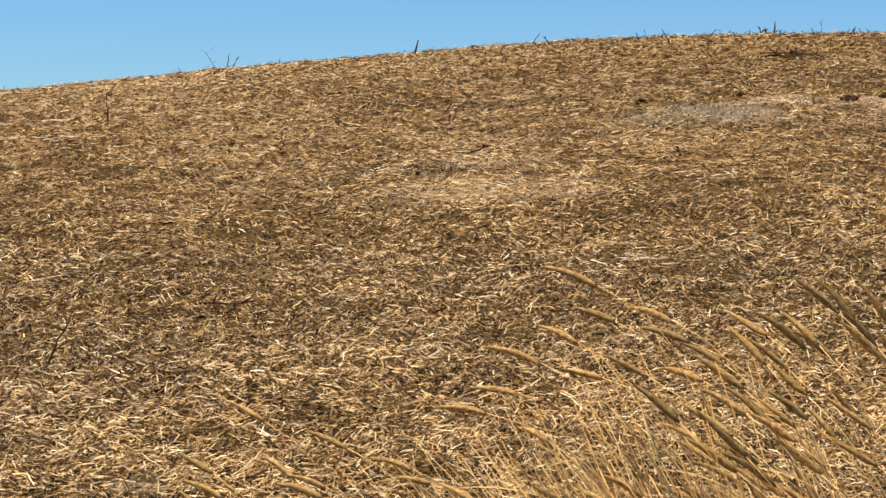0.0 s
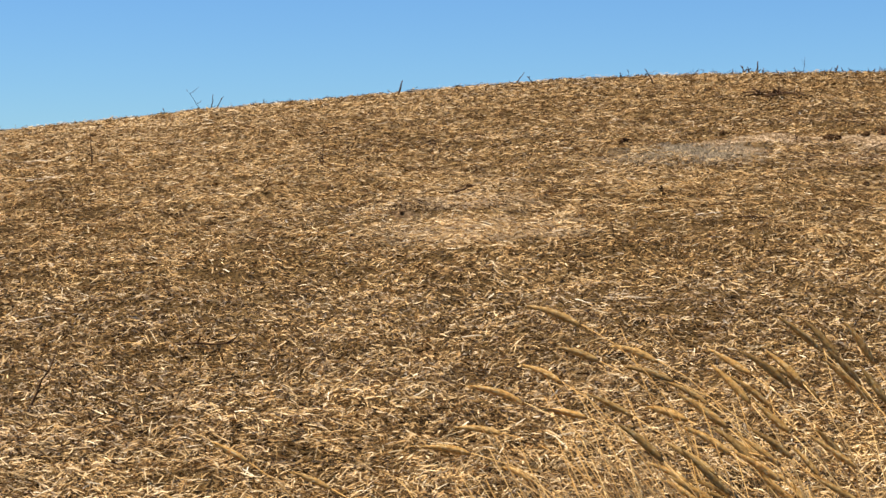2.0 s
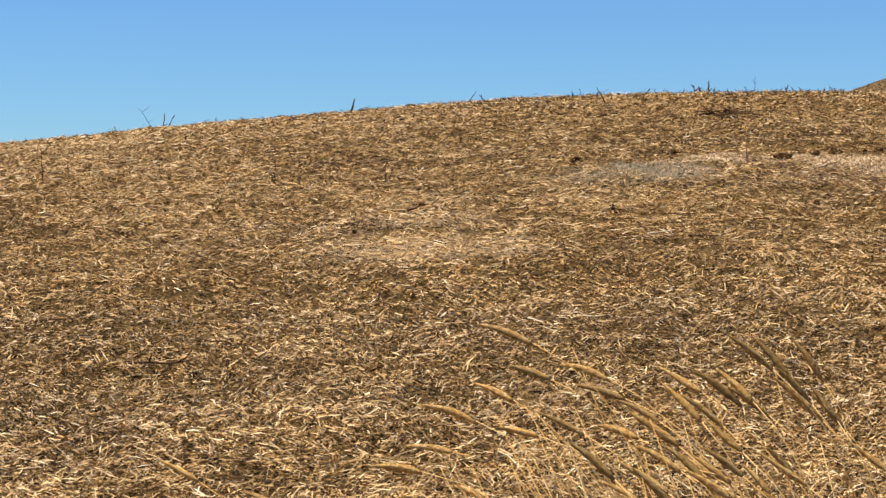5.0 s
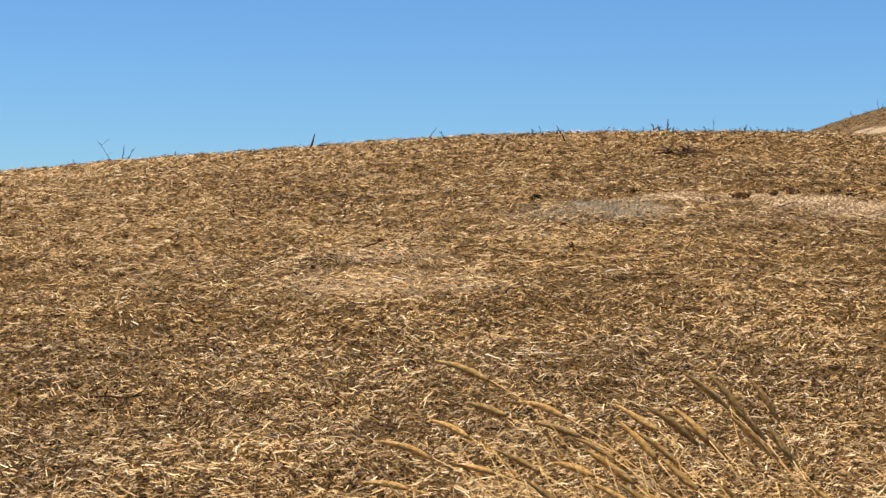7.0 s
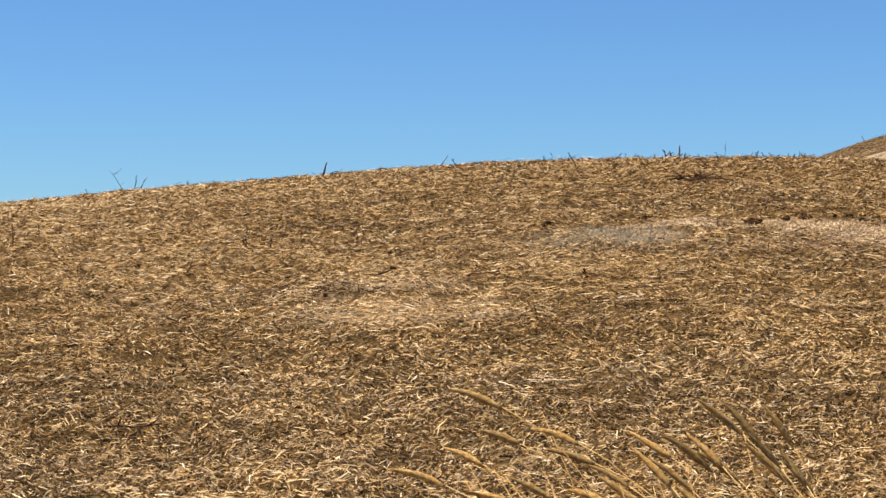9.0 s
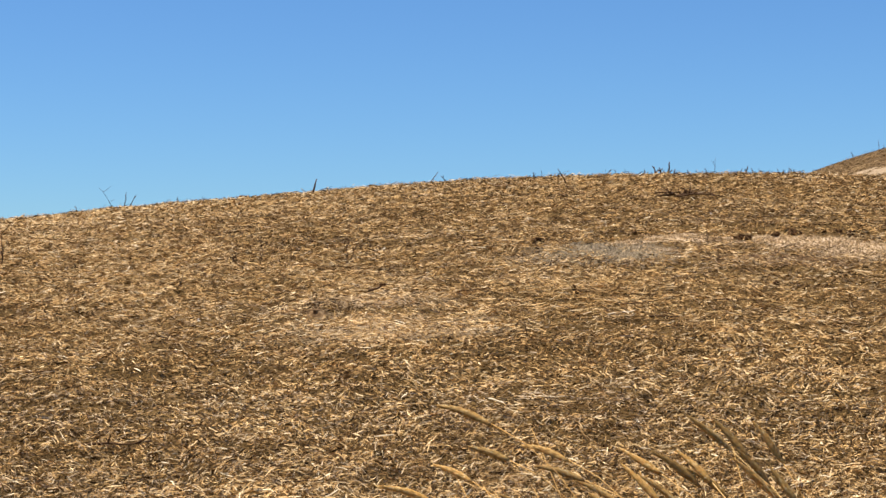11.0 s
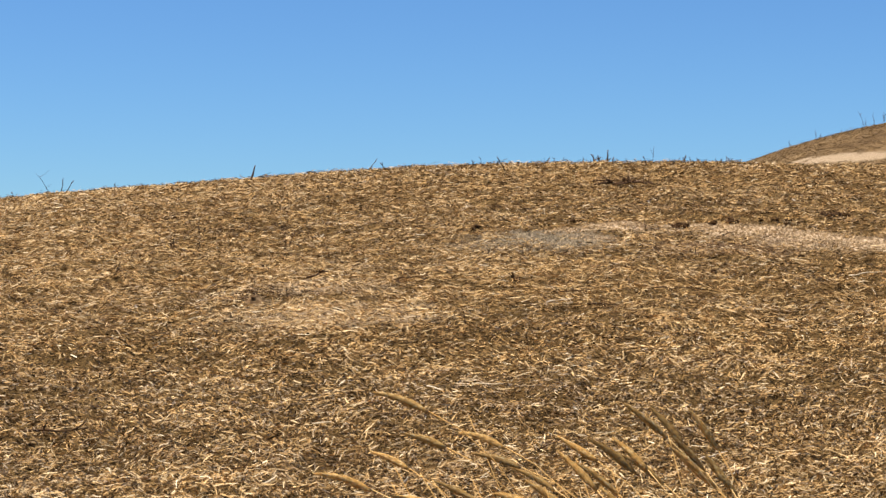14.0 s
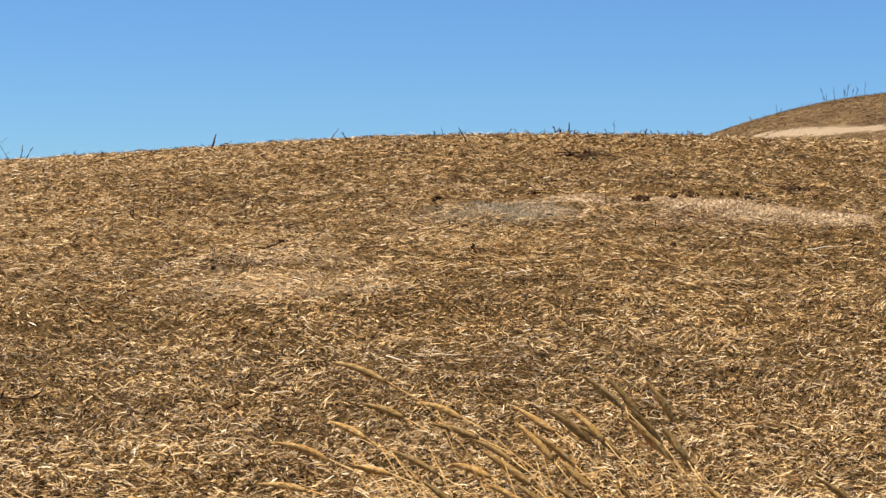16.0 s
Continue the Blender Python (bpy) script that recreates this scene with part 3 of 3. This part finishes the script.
for i in range(46):
    az = rnd.triangular(1.5, 13.2, 9.5)
    top = -6.5 - 0.26 * max(0.0, 8.5 - az)
    grass_stalk(az, top - 5.0 * rnd.random() ** 0.8, rnd.uniform(2.6, 3.4), rnd.uniform(0.06, 0.09), rnd.uniform(15, 38) + 2.6 * max(0.0, az - 5), rnd.choice((2, 3, 3, 4)), STANDING if az > 6 else LEANING)
for i in range(18):
    grass_stalk(rnd.triangular(5.5, 13.3, 11.5), rnd.uniform(-11.0, -8.2), rnd.uniform(2.6, 3.4), rnd.uniform(0.06, 0.09), rnd.uniform(30, 60), 3, STANDING)
for i in range(10):
    grass_stalk(rnd.uniform(-8, 2.0), rnd.uniform(-11.0, -9.3), rnd.uniform(2.7, 3.3), rnd.uniform(0.055, 0.08), rnd.uniform(8, 32), 1, LEANING)
for az, el, ln, sl in [(14.9, -7.2, 0.062, 40), (16.0, -8.0, 0.07, 45), (18.3, -6.9, 0.066, 36), (17.2, -8.4, 0.06, 50)]:
    grass_stalk(az, el, rnd.uniform(2.7, 3.3), ln, sl, 1, LEANING)


def grass_tuft(az, dist, count, tall):
    """A clump of headless stems and dry leaves that lean with the wind."""
    a = radians(az)
    root = on_ground(math.sin(a) * dist + 0.18, math.cos(a) * dist, -0.01)
    thing = new("grass_tuft")
    thing.location = root
    for i in range(count):
        foot = Vector((rnd.uniform(-0.05, 0.05), rnd.uniform(-0.05, 0.05), 0))
        g = radians(rnd.uniform(48, 80))
        way = Vector((-math.cos(g), rnd.uniform(-0.25, 0.25), math.sin(g))).normalized()
        ln = tall * rnd.uniform(0.6, 1.05)
        end = foot + way * ln + Vector((-rnd.uniform(0.02, 0.14), 0, -rnd.uniform(0, 0.06)))
        if rnd.random() < 0.45:
            V, F = tube(crooked(foot, end, 6, 0.006), [0.0018 - 0.0002 * k for k in range(7)], 5)
            mesh_object("stem", V, F, STEM, thing)
        else:
            V, F = blade(foot, foot + way * ln * 0.6 + Vector((0.03, 0, 0.03)), end, rnd.uniform(0.005, 0.010))
            mesh_object("leaf", V, F, BLADE, thing, smooth_shade=False)
    tagged(thing, "clump of tangled golden dry grass leaves and stems", "grass", "grass clumps on the verge")


for i in range(88):
    az = rnd.triangular(2.0, 15.0, 11.0)
    grass_tuft(az, rnd.uniform(2.7, 3.4), rnd.choice((8, 9, 10, 11)), (0.84 + 0.022 * min(az, 11)) * rnd.uniform(0.92, 1.08))


# ---- dead weeds, twigs and clods on the hillside ----
def weed(name, x, y, tall, lean, thick, twigs, label, group, category="weed", spread=1.0):
    """A dead upright weed: a crooked main stem with a few side shoots, each a part."""
    root = on_ground(x, y, -0.01)
    thing = new(name)
    thing.location = root
    top = Vector((lean * tall, rnd.uniform(-0.15, 0.15) * tall, tall))
    line = crooked((0, 0, 0), top, 5, tall * 0.03)
    V, F = tube(line, [thick * (1 - 0.13 * i) for i in range(6)], 5)
    mesh_object("stem", V, F, TWIG, thing)
    for j in range(twigs):
        p = line[rnd.choice((1, 2, 3, 4))]
        way = Vector((rnd.uniform(-1, 1) * spread, rnd.uniform(-0.5, 0.5), rnd.uniform(0.3, 1.1))).normalized() * tall * rnd.uniform(0.25, 0.5)
        V, F = tube(crooked(p, p + way, 3, tall * 0.02), [thick * k for k in (0.6, 0.5, 0.4, 0.25)], 4)
        mesh_object("shoot", V, F, TWIG, thing)
    tagged(thing, label, category, group)


CREST = "dead dark weed stalks along the crest"
D = "dead dark weed stalk standing on the hill crest"
for x, y, tall, lean, thick, tw in [
        (-0.36, 24.0, 0.20, 0.25, 0.014, 0), (1.08, 24.2, 0.17, 0.7, 0.006, 1), (1.35, 23.8, 0.12, -0.9, 0.007, 1), (-2.72, 24.4, 0.21, 0.12, 0.006, 1),
        (-2.66, 24.3, 0.17, 0.45, 0.006, 1), (-2.78, 24.2, 0.27, -0.75, 0.003, 2), (2.55, 21.6, 0.18, -0.6, 0.008, 0), (2.45, 24.6, 0.10, 0.1, 0.006, 4), (2.6, 24.8, 0.12, -0.2, 0.004, 3),
        (3.98, 24.3, 0.12, -0.1, 0.010, 3), (4.06, 24.3, 0.11, -0.3, 0.009, 3), (4.13, 24.2, 0.16, 0.05, 0.012, 1), (4.22, 24.4, 0.12, 0.2, 0.009, 2), (4.75, 24.4, 0.24, 0.05, 0.003, 2),
        (5.15, 24.4, 0.10, 0.2, 0.007, 6), (5.3, 24.5, 0.09, -0.5, 0.006, 5), (3.35, 24.5, 0.10, 0.8, 0.005, 2), (-4.4, 24.2, 0.09, 0.2, 0.006, 1),
        (-1.7, 24.0, 0.09, 0.1, 0.007, 2), (-1.1, 24.0, 0.08, 0.4, 0.006, 1)]:
    weed("dead_weed", x, y, tall * 1.12, lean, thick * 1.35, tw, D, CREST)
for i in range(84):
    weed("dead_weed", rnd.uniform(-6, 9) if i % 3 else rnd.triangular(2.0, 7.0, 4.2), rnd.uniform(22.8, 25.4), rnd.uniform(0.05, 0.11), rnd.uniform(-0.7, 0.7), rnd.uniform(0.0035, 0.0075), rnd.choice((0, 1, 2)), D, CREST)
for i in range(34):
    weed("dead_weed", rnd.uniform(2.0, 5.8), rnd.uniform(22.6, 24.3), rnd.uniform(0.05, 0.10), rnd.uniform(-0.6, 0.6), rnd.uniform(0.004, 0.0075), rnd.choice((0, 1, 2)), D, CREST)
weed("dead_weed", -2.80, 16.2, 0.32, -0.08, 0.007, 2, "thin tall dead weed stem on the slope", "dead weeds on the slope")
weed("dead_weed", 1.52, 11.66, 0.17, -0.15, 0.003, 1, "thin curved dead weed stem on the slope", "dead weeds on the slope")
weed("dead_weed", -1.96, 9.45, 0.28, 0.45, 0.0078, 3, "thin branched dead weed standing in straw litter", "dead weeds on the slope")
# dark weeds, thickened to stand in for a shadow smudge
for i in range(34):
    weed("dead_weed", rnd.triangular(-0.65, 0.30, -0.12), rnd.uniform(13.18, 13.5), rnd.uniform(0.04, 0.085), rnd.uniform(-0.7, 0.7), 0.0034, 3, "small dark dead weed filling out a shadow smudge", "dead weeds on the slope")
for i in range(26):
    weed("dead_weed", rnd.uniform(-0.95, 0.1) if i < 12 else rnd.uniform(-3.5, 5), rnd.uniform(15.2, 16.8) if i < 12 else rnd.uniform(12, 20),
         rnd.uniform(0.08, 0.15), rnd.uniform(-0.5, 0.5), rnd.uniform(0.0035, 0.006), rnd.choice((1, 2, 3)), "small dark dead weed standing in straw litter", "dead weeds on the slope")
for x, y, tall, lean, tw in [(16.07, 59.9, 0.30, -0.5, 7), (16.86, 59.8, 0.50, -0.1, 3), (16.97, 59.75, 0.32, 0.1, 3), (17.6, 59.6, 0.25, 0.2, 2), (18.30, 59.4, 0.72, -0.32, 4), (18.36, 59.4, 0.5, -0.1, 2),
                             (18.62, 59.4, 0.66, -0.12, 2), (18.90, 59.3, 0.62, -0.10, 8), (18.98, 59.3, 0.66, 0.1, 7), (19.08, 59.2, 0.5, 0.3, 4), (19.24, 59.2, 0.55, 0.12, 3), (19.5, 59.1, 0.8, 0.0, 1)]:
    weed("tall_weed", x, y, tall * 0.62, lean, 0.008, tw, "tall thin dead weed on the far hilltop", "weeds on the far hill", spread=0.45)


def fallen_twig(x, y, length, turn, thick, forks, label, material=None, category="twig", lift=0.012):
    """A twig lying along the slope, with forks as parts."""
    a = radians(turn)
    p, q = on_ground(x - math.cos(a) * length / 2, y - math.sin(a) * length / 2, lift), on_ground(x + math.cos(a) * length / 2, y + math.sin(a) * length / 2, lift + 0.02)
    thing = new("twig")
    thing.location = p
    line = crooked((0, 0, 0), q - p, 5, length * 0.025)
    V, F = tube(line, [thick * (1 - 0.12 * i) for i in range(6)], 5)
    mesh_object("stick", V, F, material or TWIG, thing)
    for j in range(forks):
        k = rnd.choice((2, 3, 4))
        way = Vector((rnd.uniform(-1, 1), rnd.uniform(-1, 1), rnd.uniform(0.1, 0.9))).normalized() * length * rnd.uniform(0.2, 0.4)
        V, F = tube(crooked(line[k], line[k] + way, 3, length * 0.02), [thick * m for m in (0.7, 0.6, 0.45, 0.3)], 4)
        mesh_object("fork", V, F, material or TWIG, thing)
    tagged(thing, label, category, "fallen twigs")


fallen_twig(0.27, 13.75, 0.19, 40, 0.011, 3, "short forked dark twig lying on pale straw", lift=0.065)
fallen_twig(-1.17, 10.25, 0.36, 5, 0.008, 2, "long dark twig lying flat in the straw", lift=0.04)
for i in range(9):
    fallen_twig(3.40 + rnd.uniform(-0.22, 0.22), 18.95 + rnd.uniform(-0.25, 0.25), rnd.uniform(0.14, 0.40), rnd.uniform(-25, 45), 0.0085, 4, "dark dead branch in a small heap", lift=0.045)
# thin dark stalks added in place of long shadow lines in the straw
for i in range(30):
    y = rnd.uniform(9.2, 17.5)
    fallen_twig(rnd.uniform(-0.2, 0.32) * y, y, rnd.uniform(0.10, 0.30), rnd.uniform(-22, 22), rnd.uniform(0.003, 0.0055), rnd.choice((0, 1, 1)), "dark stalk standing in for a shadow line in the straw", lift=0.035)
for x, y, ln, tn in [(-3.34, 16.6, 0.30, -12), (-3.05, 15.3, 0.22, 5), (0.89, 11.0, 0.16, -60), (4.25, 13.76, 0.24, -25), (1.2, 11.0, 0.2, -20), (2.2, 9.8, 0.22, 12), (-2.2, 10.8, 0.2, 3), (1.9, 13.0, 0.2, 15)]:
    fallen_twig(x, y, ln, tn, 0.0045, 0, "long pale straw stem lying on the litter", CHIP, "straw stem", 0.03)


def lump(rx, ry, rz, seed, rough=0.25, rows=9, cols=14):
    """An uneven clod resting on z = 0."""
    V, F = [], []
    for i in range(rows):
        v = math.pi * i / (rows - 1)
        for j in range(cols):
            h = 2 * math.pi * j / cols
            d = Vector((math.sin(v) * math.cos(h), math.sin(v) * math.sin(h), math.cos(v)))
            k = 1 + rough * noise.noise(d * 1.7 + Vector((seed * 3.1, 0, 0))) + rough * 0.6 * noise.noise(d * 5 + Vector((0, seed * 2.3, 0)))
            V.append(Vector((d.x * rx * k, d.y * ry * k, d.z * rz * k + rz * 0.45)))
            if i:
                a, b = i * cols + j, i * cols + (j + 1) % cols
                F.append((a - cols, a, b, b - cols))
    return V, F


CLOD = fibre_material("dark_clod", [(0.0, (0.040, 0.021, 0.009)), (1.0, (0.085, 0.048, 0.021))], 0.95, 50, True)
for i, (x, y, r) in enumerate([(1.55, 16.06, 0.05), (1.63, 16.0, 0.035), (2.56, 16.32, 0.04), (3.28, 15.95, 0.05), (3.38, 15.95, 0.055), (3.70, 16.12, 0.05), (3.80, 16.2, 0.045),
                               (4.20, 16.1, 0.055), (4.32, 16.12, 0.055), (4.64, 16.45, 0.06), (4.76, 16.5, 0.06), (4.86, 16.55, 0.05), (1.62, 13.69, 0.03), (3.24, 14.01, 0.035),
                               (0.42, 12.85, 0.022), (3.9, 17.6, 0.05), (0.0, 16.3, 0.03), (-1.0, 10.25, 0.03)]):
    for j in range(3):
        q = r * rnd.uniform(0.30, 0.66)
        V, F = lump(q * rnd.uniform(1.0, 1.7), q, q * rnd.uniform(0.5, 0.9), 3 * i + j, 0.7)
        ob = mesh_object("soil_clod", V, F, CLOD, smooth_shade=False)
        ob.location = on_ground(x + rnd.uniform(-2.0, 2.0) * r, y + rnd.uniform(-2, 2) * r, 0.012)
        ob.rotation_euler = (0, 0, rnd.uniform(0, 6))
        tagged(ob, "dark lump of dry earth lying on the slope", "clod", "dark earth clods")

for i, (x, y, s) in enumerate([(1.63, 10.55, 0.05), (2.34, 10.58, 0.045), (2.25, 10.62, 0.03), (-0.35, 16.0, 0.035), (0.35, 15.9, 0.05), (-1.9, 18.2, 0.05),
                               (0.2, 17.8, 0.05), (2.5, 18.3, 0.05), (4.7, 17.4, 0.05), (3.3, 17.1, 0.04), (-0.95, 13.1, 0.04), (-0.05, 10.45, 0.03)]):
    a = rnd.uniform(-1.2, 1.2)
    s *= 0.75
    w, t = s * 0.32, s * 0.10
    V = [Vector((u * s * 0.5, v * w * 0.5 * (1 - 0.25 * u), c * t * 0.5 + 0.012 * (u * u) + 0.010)) for u in (-1, -0.2, 0.5, 1) for v, c in ((-1, -1), (-1, 1), (1, 1), (1, -1))]
    F = [(4 * k + j, 4 * k + (j + 1) % 4, 4 * k + 4 + (j + 1) % 4, 4 * k + 4 + j) for k in range(3) for j in range(4)] + [(3, 2, 1, 0), (12, 13, 14, 15)]
    ob = mesh_object("straw_flake", V, F, CHIP, smooth_shade=False)
    ob.matrix_world = Matrix.Translation(on_ground(x, y, 0.022)) @ pose(0, 0, 0, 25, -40 * math.sin(a), math.degrees(a))
    tagged(ob, "bleached white flake of straw husk on litter", "straw flake", "bleached flakes")


def burrow(x, y):
    """A low mound of mottled soil with a dark hollow, made up in place of a small animal."""
    V, F, rows, cols = [], [], 40, 56
    for i in range(rows + 1):
        v = i / rows
        for j in range(cols + 1):
            u = j / cols
            px, py = (u - 0.5) * 0.19, (v - 0.5) * 0.17
            rr = (px / 0.095) ** 2 + (py / 0.085) ** 2 + 0.3 * noise.noise(Vector((px * 30, py * 30, 7)))
            z = 0.042 * max(0.0, 1 - rr) ** 1.3 - 0.03 * max(0, rr - 0.8) + 0.012 * noise.noise(Vector((px * 16, py * 16, 2)))
            V.append([px, py, z - 0.012])
    # the mouth faces down the slope
    for p in V:
        k = 1 - ((p[0] / 0.017) ** 2 + ((p[2] - 0.014) / 0.010) ** 2)
        if p[1] < 0.02 and k > 0:
            p[1] += 0.025 * k ** 0.5
            p[2] -= 0.03 * k
    n = cols + 1
    for i in range(rows):
        for j in range(cols):
            a = i * n + j
            F.append((a, a + 1, a + n + 1, a + n))
    m, nd, l, b = shader("mound_soil", 0.95, 0.1)
    co = nd.new("ShaderNodeTexCoord").outputs["Object"]
    nn = noise_node(nd, l, co, 30, 5)
    r = ramp_node(nd, [(0.3, (0.07, 0.042, 0.02)), (0.5, (0.15, 0.095, 0.048)), (0.7, (0.36, 0.26, 0.145))])
    l.new(nn.outputs["Fac"], r.inputs[0])
    l.new(r.outputs[0], b.inputs["Base Color"])
    ob = mesh_object("burrow", V, F, m)
    ob.location = on_ground(x, y, -0.004)
    ob.rotation_euler = (radians(10), 0, 0)
    tagged(ob, "low mound with dark hollow standing in for a small animal", "burrow")


# added mound where a small animal sits among dark weeds
burrow(-0.17, 13.22)
